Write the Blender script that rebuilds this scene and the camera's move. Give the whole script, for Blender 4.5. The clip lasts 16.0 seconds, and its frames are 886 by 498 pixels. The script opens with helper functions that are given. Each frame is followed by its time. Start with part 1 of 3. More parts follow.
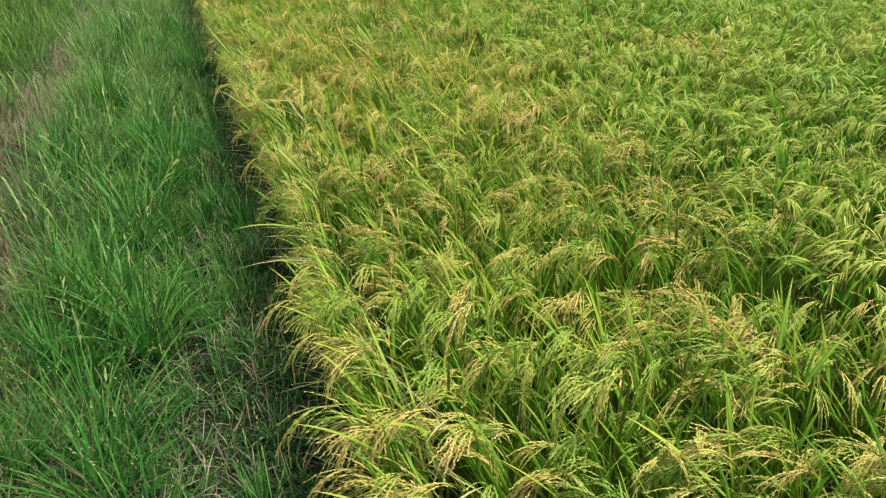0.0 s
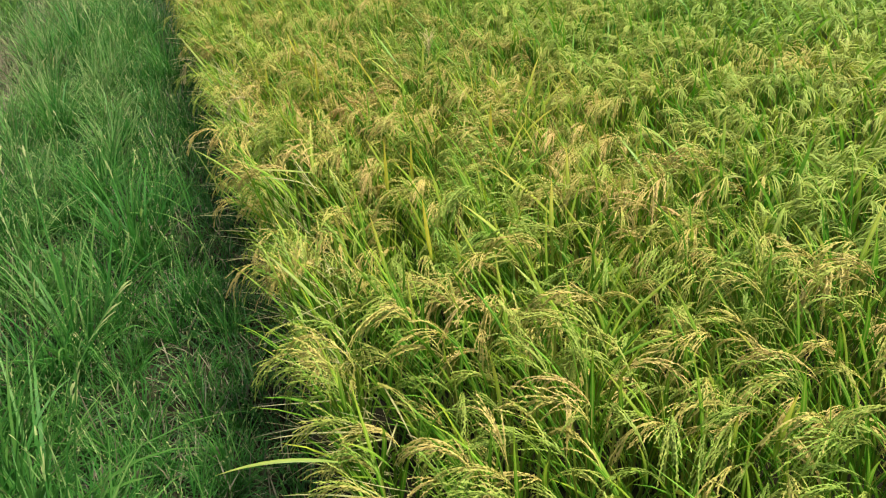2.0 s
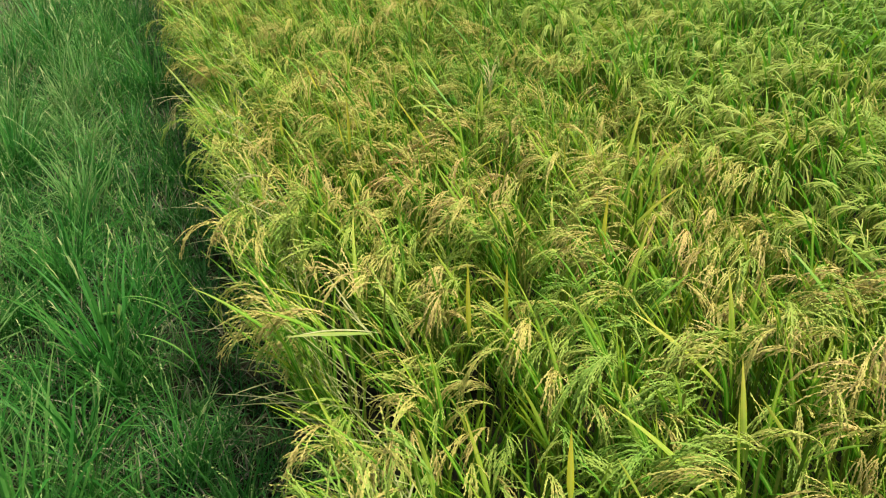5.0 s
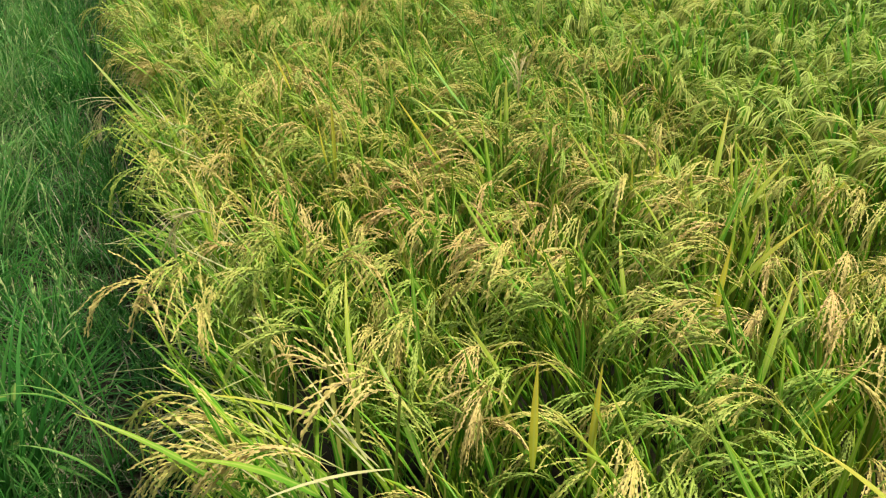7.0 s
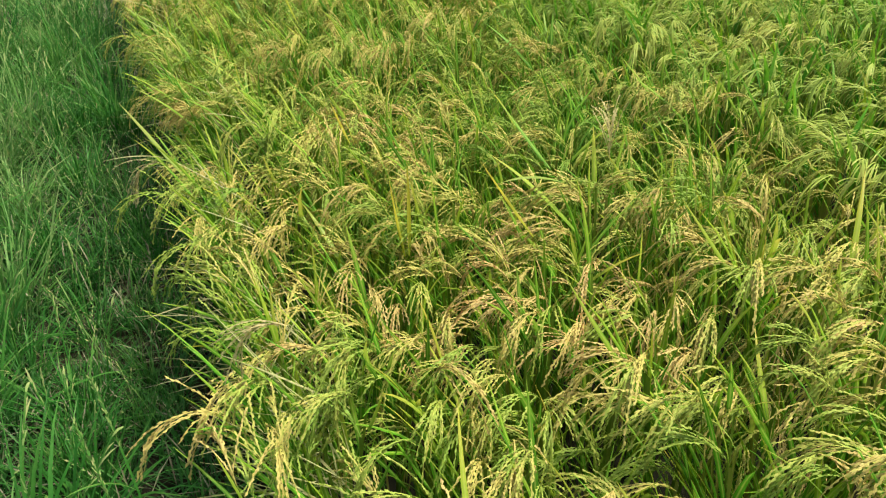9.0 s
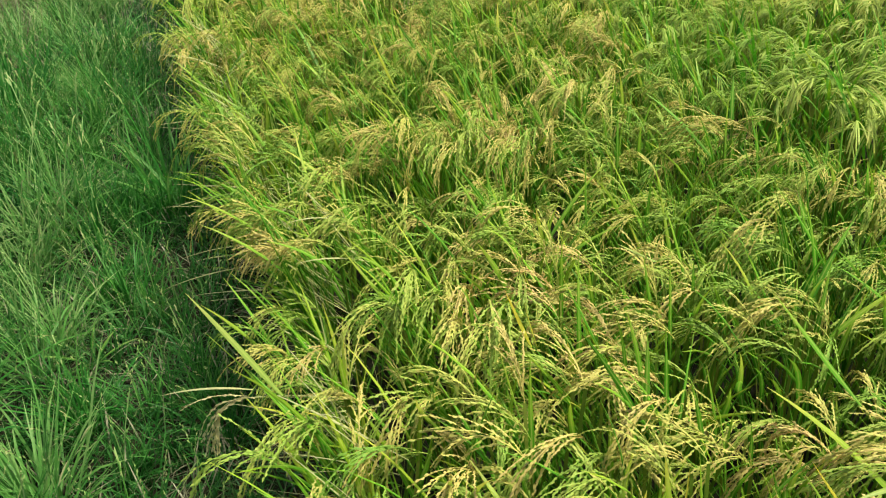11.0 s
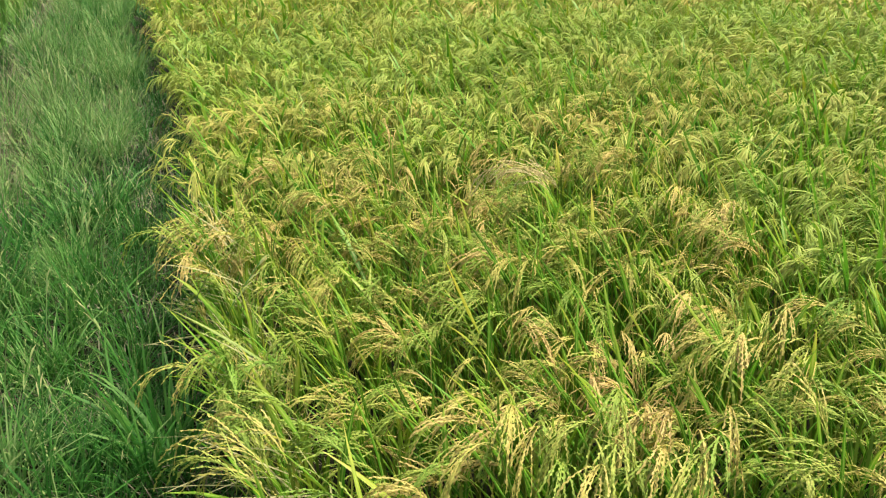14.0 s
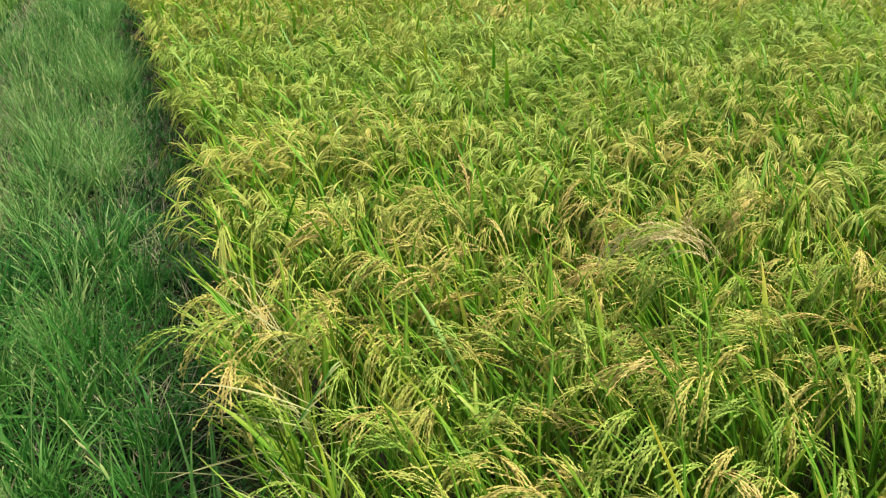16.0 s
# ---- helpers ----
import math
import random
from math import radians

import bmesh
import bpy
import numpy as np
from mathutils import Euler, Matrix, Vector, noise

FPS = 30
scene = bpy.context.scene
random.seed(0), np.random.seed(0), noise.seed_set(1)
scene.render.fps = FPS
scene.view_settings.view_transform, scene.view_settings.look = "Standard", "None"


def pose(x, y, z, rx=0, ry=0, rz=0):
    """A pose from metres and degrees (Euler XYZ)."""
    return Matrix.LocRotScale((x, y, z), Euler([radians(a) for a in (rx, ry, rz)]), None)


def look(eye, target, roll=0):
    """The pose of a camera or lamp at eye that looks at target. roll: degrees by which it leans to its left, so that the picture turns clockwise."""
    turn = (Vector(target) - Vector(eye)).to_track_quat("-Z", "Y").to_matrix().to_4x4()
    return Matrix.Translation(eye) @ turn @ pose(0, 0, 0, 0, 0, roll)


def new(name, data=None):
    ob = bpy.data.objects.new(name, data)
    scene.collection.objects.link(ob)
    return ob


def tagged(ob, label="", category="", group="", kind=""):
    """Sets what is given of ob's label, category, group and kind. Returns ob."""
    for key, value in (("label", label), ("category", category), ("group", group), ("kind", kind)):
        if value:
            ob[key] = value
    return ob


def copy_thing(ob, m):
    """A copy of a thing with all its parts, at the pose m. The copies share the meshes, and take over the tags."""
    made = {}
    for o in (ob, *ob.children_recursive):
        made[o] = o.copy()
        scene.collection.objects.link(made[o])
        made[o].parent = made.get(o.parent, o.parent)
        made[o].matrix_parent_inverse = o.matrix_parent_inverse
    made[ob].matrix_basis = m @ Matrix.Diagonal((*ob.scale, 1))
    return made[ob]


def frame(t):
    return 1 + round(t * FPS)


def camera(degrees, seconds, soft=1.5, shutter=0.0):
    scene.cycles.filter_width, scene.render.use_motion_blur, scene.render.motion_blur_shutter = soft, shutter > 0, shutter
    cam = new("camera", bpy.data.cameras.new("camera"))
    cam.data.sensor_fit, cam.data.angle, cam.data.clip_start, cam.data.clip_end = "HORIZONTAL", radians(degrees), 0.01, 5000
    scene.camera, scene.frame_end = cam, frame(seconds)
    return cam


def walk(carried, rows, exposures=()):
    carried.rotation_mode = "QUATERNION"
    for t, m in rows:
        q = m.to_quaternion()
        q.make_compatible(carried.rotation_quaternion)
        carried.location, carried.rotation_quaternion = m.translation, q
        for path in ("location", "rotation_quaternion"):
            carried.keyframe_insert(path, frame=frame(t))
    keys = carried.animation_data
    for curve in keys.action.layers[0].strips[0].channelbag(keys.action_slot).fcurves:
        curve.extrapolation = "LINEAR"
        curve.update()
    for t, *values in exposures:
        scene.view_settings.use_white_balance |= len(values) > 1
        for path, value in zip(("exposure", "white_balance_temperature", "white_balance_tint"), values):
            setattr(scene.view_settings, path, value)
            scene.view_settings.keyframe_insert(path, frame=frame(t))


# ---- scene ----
cam = camera(56.0, 16.0, soft=1.15)
PATH = [
    (0, (0.162, -0.512, 1.995), (0.639, 1.229, 1.135), -1.6),
    (0.5, (0.177, -0.077, 2.013), (0.641, 1.660, 1.137), -1.6),
    (1, (0.171, 0.265, 2.012), (0.634, 1.995, 1.121), -1.6),
    (1.5, (0.206, 0.661, 1.959), (0.695, 2.383, 1.068), -1.1),
    (2, (0.236, 0.957, 1.938), (0.744, 2.663, 1.025), -0.9),
    (2.5, (0.237, 1.271, 1.964), (0.770, 2.954, 1.024), -0.3),
    (3, (0.248, 1.503, 1.938), (0.781, 3.167, 0.965), -0.1),
    (3.5, (0.268, 1.748, 1.935), (0.792, 3.414, 0.959), -0.4),
    (4, (0.276, 1.957, 1.933), (0.801, 3.615, 0.946), -0.3),
    (4.2, (0.303, 2.035, 1.961), (0.801, 3.690, 0.955), -0.8),
    (6.3, (0.182, 2.114, 1.999), (0.748, 3.799, 1.083), -0.0),
    (6.4, (0.186, 2.114, 2.001), (0.749, 3.804, 1.091), -0.0),
    (6.5, (0.297, 2.488, 1.853), (0.863, 4.152, 0.899), -0.2),
    (6.65, (0.362, 2.805, 1.718), (0.943, 4.454, 0.745), 0.3),
    (7, (0.374, 2.861, 1.694), (0.957, 4.507, 0.718), 0.4),
    (7.5, (0.370, 2.880, 1.697), (0.931, 4.540, 0.734), -0.2),
    (8, (0.367, 2.925, 1.700), (0.928, 4.597, 0.757), -0.2),
    (8.2, (0.333, 2.959, 1.708), (0.909, 4.625, 0.763), 0.0),
    (10.3, (0.296, 3.960, 1.753), (0.809, 5.593, 0.718), -1.3),
    (10.5, (0.296, 4.044, 1.759), (0.795, 5.685, 0.731), -1.5),
    (11, (0.272, 4.291, 1.796), (0.748, 5.944, 0.775), -1.7),
    (11.5, (0.256, 4.489, 1.800), (0.701, 6.164, 0.801), -2.0),
    (12, (0.284, 4.677, 1.780), (0.737, 6.356, 0.792), -1.5),
    (12.5, (0.317, 4.880, 1.805), (0.798, 6.583, 0.873), -1.4),
    (13, (0.302, 4.981, 1.816), (0.800, 6.712, 0.947), -1.1),
    (13.5, (0.327, 5.164, 1.811), (0.826, 6.915, 0.984), -1.4),
    (14, (0.321, 5.308, 1.817), (0.825, 7.070, 1.016), -1.3),
    (14.5, (0.298, 5.514, 1.831), (0.818, 7.275, 1.037), -1.2),
    (15, (0.265, 5.662, 1.816), (0.787, 7.411, 0.998), -1.4),
    (15.5, (0.219, 5.881, 1.807), (0.753, 7.633, 1.003), -0.3),
    (16, (0.203, 6.124, 1.752), (0.739, 7.876, 0.950), -1.2),
]
walk(cam, [(t, look(eye, target, roll)) for t, eye, target, roll in PATH],
     exposures=((0, 0.68, 6500, 8), (2, 0.74, 6500, 10), (3.7, 0.68, 6500, -4), (6.4, 0.68, 6500, 5), (7.5, 0.68, 6500, 8), (10.5, 0.72, 6500, -3), (11.5, 0.74, 6500, -4), (12.5, 0.78, 6500, 3), (14, 0.84, 6500, 14), (15.5, 0.76, 6500, 8), (16, 0.72, 6500, 4)))

# ---- light ----
world = bpy.data.worlds.new("sky")
scene.world = world
world.use_nodes = True
wn = world.node_tree.nodes
sky = wn.new("ShaderNodeTexSky")
sky.sky_type = "NISHITA"
sky.sun_disc = False
SUN_ELEVATION, SUN_AZIMUTH = radians(66), radians(100)   # azimuth clockwise from +y
sky.sun_elevation, sky.sun_rotation = SUN_ELEVATION, SUN_AZIMUTH
sky.air_density, sky.dust_density = 1.0, 4.0
wn["Background"].inputs["Strength"].default_value = 0.096
world.node_tree.links.new(sky.outputs[0], wn["Background"].inputs["Color"])

sun = new("sun", bpy.data.lights.new("sun", "SUN"))
sun.data.energy, sun.data.angle, sun.data.color = 3.9, radians(14), (1.0, 0.95, 0.80)
toward = Vector((math.sin(SUN_AZIMUTH) * math.cos(SUN_ELEVATION), math.cos(SUN_AZIMUTH) * math.cos(SUN_ELEVATION), math.sin(SUN_ELEVATION)))
sun.matrix_world = look(toward * 30, (0, 0, 0))

# ---- plan (metres; y runs along the edge of the crop, x into the crop) ----
EDGE = 0.51            # first row of hills
BUND_TOP = 0.17        # grass bund above the paddy soil
SPACING = 0.225        # planting distance
WIND = math.pi * 0.97  # the crop leans towards -x, out over the bund


# ---- materials ----
def nodes_of(name):
    m = bpy.data.materials.new(name)
    m.use_nodes = True
    return m, m.node_tree.nodes, m.node_tree.links


def ramp(n, l, fac, stops):
    r = n.new("ShaderNodeValToRGB")
    e = r.color_ramp.elements
    while len(e) < len(stops):
        e.new(0.5)
    for el, (p, c) in zip(e, stops):
        el.position, el.color = p, (*c, 1)
    l.new(fac, r.inputs[0])
    return r.outputs[0]


def math_node(n, l, op, a, b):
    m = n.new("ShaderNodeMath")
    m.operation = op
    for i, v in enumerate((a, b)):
        if isinstance(v, (int, float)):
            m.inputs[i].default_value = v
        else:
            l.new(v, m.inputs[i])
    return m.outputs[0]


def plant_material(name, stops, along_weight, island_weight, patch_weight, object_weight, patch_scale=0.9, rough=0.5, thin=0.35, offset=0.0, ripe=0.0, gloss=0.22):
    """Leafy surface: colour from patches over the field, from plant to plant, from blade to blade and along each blade."""
    m, n, l = nodes_of(name)
    geo = n.new("ShaderNodeNewGeometry")
    info = n.new("ShaderNodeObjectInfo")
    along = n.new("ShaderNodeAttribute")
    along.attribute_name = "along"
    patch = n.new("ShaderNodeTexNoise")
    patch.inputs["Scale"].default_value = patch_scale
    patch.inputs["Detail"].default_value = 3.0
    l.new(geo.outputs["Position"], patch.inputs["Vector"])
    grain = n.new("ShaderNodeTexNoise")
    grain.inputs["Scale"].default_value = 60.0
    grain.inputs["Detail"].default_value = 2.0
    l.new(geo.outputs["Position"], grain.inputs["Vector"])
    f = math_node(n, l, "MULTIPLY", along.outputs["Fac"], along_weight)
    f = math_node(n, l, "ADD", f, math_node(n, l, "MULTIPLY", geo.outputs["Random Per Island"], island_weight))
    f = math_node(n, l, "ADD", f, math_node(n, l, "MULTIPLY", info.outputs["Random"], object_weight))
    p = math_node(n, l, "MULTIPLY", math_node(n, l, "SUBTRACT", patch.outputs["Fac"], 0.5), patch_weight * 2)
    f = math_node(n, l, "ADD", f, p)
    g = math_node(n, l, "MULTIPLY", math_node(n, l, "SUBTRACT", grain.outputs["Fac"], 0.5), 0.22)
    f = math_node(n, l, "ADD", f, g)
    f = math_node(n, l, "ADD", f, offset)
    if ripe:
        # some stretches of the field are riper than others
        axes = n.new("ShaderNodeSeparateXYZ")
        l.new(geo.outputs["Position"], axes.inputs[0])
        stretch = ramp(n, l, math_node(n, l, "DIVIDE", axes.outputs["Y"], 16.0),
                       [(p, (v, v, v)) for p, v in ((0.0, 0.46), (0.2, 0.38), (0.29, 0.70), (0.36, 0.36), (0.45, 0.40), (0.58, 0.64))])
        f = math_node(n, l, "ADD", f, math_node(n, l, "MULTIPLY", math_node(n, l, "SUBTRACT", stretch, 0.5), ripe))
    colour = ramp(n, l, f, stops)
    # the midrib is paler than the blade
    rib = n.new("ShaderNodeAttribute")
    rib.attribute_name = "rib"
    vein = n.new("ShaderNodeMapRange")
    vein.inputs["From Min"].default_value, vein.inputs["From Max"].default_value, vein.inputs["To Max"].default_value = 0.62, 0.95, 0.5
    l.new(rib.outputs["Fac"], vein.inputs["Value"])
    pale = n.new("ShaderNodeMix")
    pale.data_type = "RGBA"
    l.new(vein.outputs[0], pale.inputs["Factor"])
    l.new(colour, pale.inputs["A"])
    pale.inputs["B"].default_value = (0.50, 0.53, 0.12, 1)
    colour = pale.outputs["Result"]
    b = n["Principled BSDF"]
    l.new(colour, b.inputs["Base Color"])
    b.inputs["Roughness"].default_value = rough
    b.inputs["Specular IOR Level"].default_value = gloss
    bump = n.new("ShaderNodeBump")
    bump.inputs["Strength"].default_value = 0.25
    bump.inputs["Distance"].default_value = 0.002
    l.new(grain.outputs["Fac"], bump.inputs["Height"])
    l.new(bump.outputs[0], b.inputs["Normal"])
    t = n.new("ShaderNodeBsdfTranslucent")
    l.new(colour, t.inputs["Color"])
    mix = n.new("ShaderNodeMixShader")
    mix.inputs[0].default_value = thin
    l.new(b.outputs[0], mix.inputs[1])
    l.new(t.outputs[0], mix.inputs[2])
    l.new(mix.outputs[0], n["Material Output"].inputs["Surface"])
    return m


LEAF = plant_material("rice leaf", [(0.0, (0.030, 0.16, 0.009)), (0.36, (0.11, 0.32, 0.014)), (0.62, (0.33, 0.44, 0.024)), (0.82, (0.55, 0.43, 0.06)), (1.0, (0.56, 0.30, 0.05))],
                      0.40, 0.42, 0.22, 0.12, thin=0.30, ripe=0.3, offset=-0.11, gloss=0.25)
FLAG = plant_material("rice flag leaf", [(0.0, (0.05, 0.19, 0.012)), (0.36, (0.16, 0.36, 0.024)), (0.64, (0.40, 0.48, 0.05)), (0.86, (0.62, 0.48, 0.07)), (1.0, (0.60, 0.32, 0.05))],
                      0.40, 0.2, 0.20, 0.42, rough=0.42, thin=0.4, ripe=0.3, offset=-0.08, gloss=0.25)
GRAIN = plant_material("rice grain", [(0.0, (0.20, 0.34, 0.046)), (0.38, (0.38, 0.44, 0.082)), (0.56, (0.55, 0.47, 0.125)), (0.86, (0.63, 0.46, 0.18)), (1.0, (0.58, 0.34, 0.12))],
                       0.18, 0.12, 0.46, 0.60, patch_scale=1.5, rough=0.55, thin=0.25, ripe=0.5, offset=-0.01, gloss=0.2)
CULM = plant_material("rice culm", [(0.0, (0.06, 0.15, 0.012)), (0.5, (0.15, 0.22, 0.022)), (1.0, (0.36, 0.30, 0.08))], -0.2, 0.4, 0.2, 0.3, thin=0.1, offset=0.3)
DRY = plant_material("dry rice leaf", [(0.0, (0.28, 0.34, 0.10)), (0.5, (0.45, 0.42, 0.19)), (1.0, (0.57, 0.50, 0.31))], 0.3, 0.5, 0.2, 0.2, thin=0.3)
HUSK = plant_material("dry rice head", [(0.0, (0.54, 0.45, 0.18)), (0.5, (0.66, 0.56, 0.28)), (1.0, (0.72, 0.58, 0.36))], 0.3, 0.3, 0.1, 0.3, rough=0.6, thin=0.42)
PALE = plant_material("pale rice leaf", [(0.0, (0.18, 0.32, 0.045)), (0.5, (0.31, 0.39, 0.075)), (1.0, (0.50, 0.42, 0.12))], 0.4, 0.1, 0.2, 0.3, rough=0.42, thin=0.4)
GOLD = plant_material("golden rice leaf", [(0.0, (0.34, 0.42, 0.03)), (0.45, (0.62, 0.53, 0.05)), (1.0, (0.72, 0.46, 0.06))], 0.5, 0.1, 0.15, 0.2, rough=0.42, thin=0.55)
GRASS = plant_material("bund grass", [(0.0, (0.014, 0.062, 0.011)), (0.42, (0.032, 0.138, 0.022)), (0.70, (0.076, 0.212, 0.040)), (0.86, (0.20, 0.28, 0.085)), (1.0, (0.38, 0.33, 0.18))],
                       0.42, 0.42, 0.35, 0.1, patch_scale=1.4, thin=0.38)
TUFT = plant_material("tall grass", [(0.0, (0.020, 0.092, 0.012)), (0.4, (0.044, 0.190, 0.025)), (0.7, (0.115, 0.28, 0.048)), (1.0, (0.33, 0.38, 0.14))],
                      0.3, 0.4, 0.2, 0.30, thin=0.4)
FIELD = plant_material("grass of the next field", [(0.0, (0.05, 0.15, 0.02)), (0.5, (0.13, 0.28, 0.04)), (1.0, (0.34, 0.38, 0.11))], 0.3, 0.4, 0.3, 0.1, thin=0.4)
MAT = plant_material("matted low grass", [(0.0, (0.014, 0.052, 0.011)), (0.5, (0.036, 0.118, 0.027)), (0.8, (0.088, 0.19, 0.054)), (1.0, (0.26, 0.24, 0.14))], 0.2, 0.5, 0.35, 0.1, patch_scale=1.8, thin=0.2)
STRAW = plant_material("dead straw", [(0.0, (0.09, 0.085, 0.05)), (0.5, (0.22, 0.20, 0.12)), (1.0, (0.42, 0.39, 0.27))], 0.1, 0.7, 0.3, 0.1, thin=0.15)
THATCH = plant_material("dry brown thatch", [(0.0, (0.080, 0.066, 0.036)), (0.5, (0.185, 0.158, 0.090)), (1.0, (0.36, 0.33, 0.21))], 0.1, 0.7, 0.4, 0.1, thin=0.15)
SEEDING = plant_material("seeding grass", [(0.0, (0.05, 0.18, 0.030)), (0.45, (0.14, 0.31, 0.065)), (0.8, (0.33, 0.43, 0.16)), (1.0, (0.48, 0.45, 0.24))], 0.35, 0.4, 0.2, 0.2, thin=0.4)
SEED = plant_material("grass seed head", [(0.0, (0.16, 0.30, 0.07)), (0.5, (0.29, 0.38, 0.12)), (1.0, (0.42, 0.38, 0.18))], 0.2, 0.6, 0.2, 0.2, thin=0.2)


def soil_material():
    m, n, l = nodes_of("soil")
    geo = n.new("ShaderNodeNewGeometry")
    big = n.new("ShaderNodeTexNoise")
    big.inputs["Scale"].default_value, big.inputs["Detail"].default_value = 1.7, 6.0
    small = n.new("ShaderNodeTexNoise")
    small.inputs["Scale"].default_value, small.inputs["Detail"].default_value = 34.0, 5.0
    for t in (big, small):
        l.new(geo.outputs["Position"], t.inputs["Vector"])
    f = math_node(n, l, "ADD", math_node(n, l, "MULTIPLY", big.outputs["Fac"], 0.6), math_node(n, l, "MULTIPLY", small.outputs["Fac"], 0.4))
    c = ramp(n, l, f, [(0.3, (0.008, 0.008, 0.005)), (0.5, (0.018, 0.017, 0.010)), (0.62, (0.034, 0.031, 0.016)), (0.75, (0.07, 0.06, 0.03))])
    # beyond the built field the sheet goes on as cropland
    dist = n.new("ShaderNodeVectorMath")
    dist.operation = "DISTANCE"
    dist.inputs[1].default_value = (4, 9, 0)
    l.new(geo.outputs["Position"], dist.inputs[0])
    far = n.new("ShaderNodeMapRange")
    far.inputs["From Min"].default_value, far.inputs["From Max"].default_value = 11.0, 19.0
    l.new(dist.outputs["Value"], far.inputs["Value"])
    green = ramp(n, l, f, [(0.35, (0.10, 0.19, 0.02)), (0.55, (0.22, 0.28, 0.035)), (0.7, (0.34, 0.33, 0.06))])
    mix = n.new("ShaderNodeMix")
    mix.data_type = "RGBA"
    l.new(far.outputs[0], mix.inputs["Factor"])
    l.new(c, mix.inputs["A"])
    l.new(green, mix.inputs["B"])
    c = mix.outputs["Result"]
    b = n["Principled BSDF"]
    l.new(c, b.inputs["Base Color"])
    b.inputs["Roughness"].default_value = 0.95
    b.inputs["Specular IOR Level"].default_value = 0.1
    bump = n.new("ShaderNodeBump")
    bump.inputs["Strength"].default_value, bump.inputs["Distance"].default_value = 0.8, 0.02
    l.new(f, bump.inputs["Height"])
    l.new(bump.outputs[0], b.inputs["Normal"])
    return m


SOIL = soil_material()


# ---- mesh building ----
class Geo:
    """Vertices, faces and the values along each strip and at its midrib, gathered piece by piece."""

    def __init__(self):
        self.v, self.q, self.t, self.a, self.r, self.count = [], [], [], [], [], 0

    def add(self, verts, quads=None, tris=None, along=None, rib=None):
        verts = np.asarray(verts, np.float32).reshape(-1, 3)
        if quads is not None and len(quads):
            self.q.append(np.asarray(quads, np.int32).reshape(-1, 4) + self.count)
        if tris is not None and len(tris):
            self.t.append(np.asarray(tris, np.int32).reshape(-1, 3) + self.count)
        self.v.append(verts)
        self.a.append(np.zeros(len(verts), np.float32) if along is None else np.asarray(along, np.float32).ravel())
        self.r.append(np.zeros(len(verts), np.float32) if rib is None else np.asarray(rib, np.float32).ravel())
        self.count += len(verts)
        return self

    def arrays(self):
        v = np.concatenate(self.v) if self.v else np.zeros((0, 3), np.float32)
        q = np.concatenate(self.q) if self.q else np.zeros((0, 4), np.int32)
        t = np.concatenate(self.t) if self.t else np.zeros((0, 3), np.int32)
        a = np.concatenate(self.a) if self.a else np.zeros(0, np.float32)
        r = np.concatenate(self.r) if self.r else np.zeros(0, np.float32)
        return v, q, t, a, r

    def merge(self, other, m=None):
        v, q, t, a, r = other
        if m is not None:
            v = v @ m[:3, :3].T + m[:3, 3]
        return self.add(v, q, t, a, r)

    def mesh(self, name, material):
        v, q, t, a, r = self.arrays()
        me = bpy.data.meshes.new(name)
        me.vertices.add(len(v))
        me.vertices.foreach_set("co", v.ravel())
        loops = np.concatenate([q.ravel(), t.ravel()]).astype(np.int32)
        me.loops.add(len(loops))
        me.loops.foreach_set("vertex_index", loops)
        me.polygons.add(len(q) + len(t))
        starts = np.concatenate([np.arange(len(q)) * 4, len(q) * 4 + np.arange(len(t)) * 3]).astype(np.int32)
        me.polygons.foreach_set("loop_start", starts)
        me.update(calc_edges=True)
        me.polygons.foreach_set("use_smooth", np.ones(len(q) + len(t), bool))
        me.attributes.new("along", "FLOAT", "POINT").data.foreach_set("value", a)
        me.attributes.new("rib", "FLOAT", "POINT").data.foreach_set("value", r)
        me.materials.append(material)
        me.validate()
        return me


def part(name, geo, material, parent, label=""):
    ob = new(name, geo.mesh(name, material))
    ob.parent = parent
    return tagged(ob, label)


def unit(v):
    return v / np.maximum(np.linalg.norm(v, axis=-1, keepdims=True), 1e-9)


def strips(geo, path, half, fold=0.0, twist=None):
    """Blades along path (N, S, 3) of half width half (N, S); fold lifts the edges over the midrib."""
    n, s, _ = path.shape
    tangent = unit(np.gradient(path, axis=1))
    flat = path[:, -1] - path[:, 0]
    flat = np.stack([-flat[:, 1], flat[:, 0], 0 * flat[:, 0]], -1)
    flat = unit(flat + 1e-6)[:, None, :] * np.ones((1, s, 1))
    side = unit(flat - (flat * tangent).sum(-1, keepdims=True) * tangent)
    over = np.cross(side, tangent)
    if twist is not None:
        a = twist[:, None, None] * np.linspace(0.2, 1, s)[None, :, None]
        side, over = np.cos(a) * side + np.sin(a) * over, np.cos(a) * over - np.sin(a) * side
    w = half[..., None]
    along = np.linspace(0, 1, s)[None, :] * np.ones((n, 1))
    if fold:
        rows = np.stack([path - side * w + over * w * fold, path, path + side * w + over * w * fold], 2)
        c = 3
    else:
        rows = np.stack([path - side * w, path + side * w], 2)
        c = 2
    i = np.arange(n * s * c).reshape(n, s, c)
    quads = np.concatenate([np.stack([i[:, :-1, k], i[:, :-1, k + 1], i[:, 1:, k + 1], i[:, 1:, k]], -1).reshape(-1, 4) for k in range(c - 1)])
    rib = np.ones((n, s, 1)) * (np.array([0.0, 1.0, 0.0]) if fold else np.zeros(2))
    geo.add(rows, quads, along=np.repeat(along[..., None], c, -1), rib=rib)


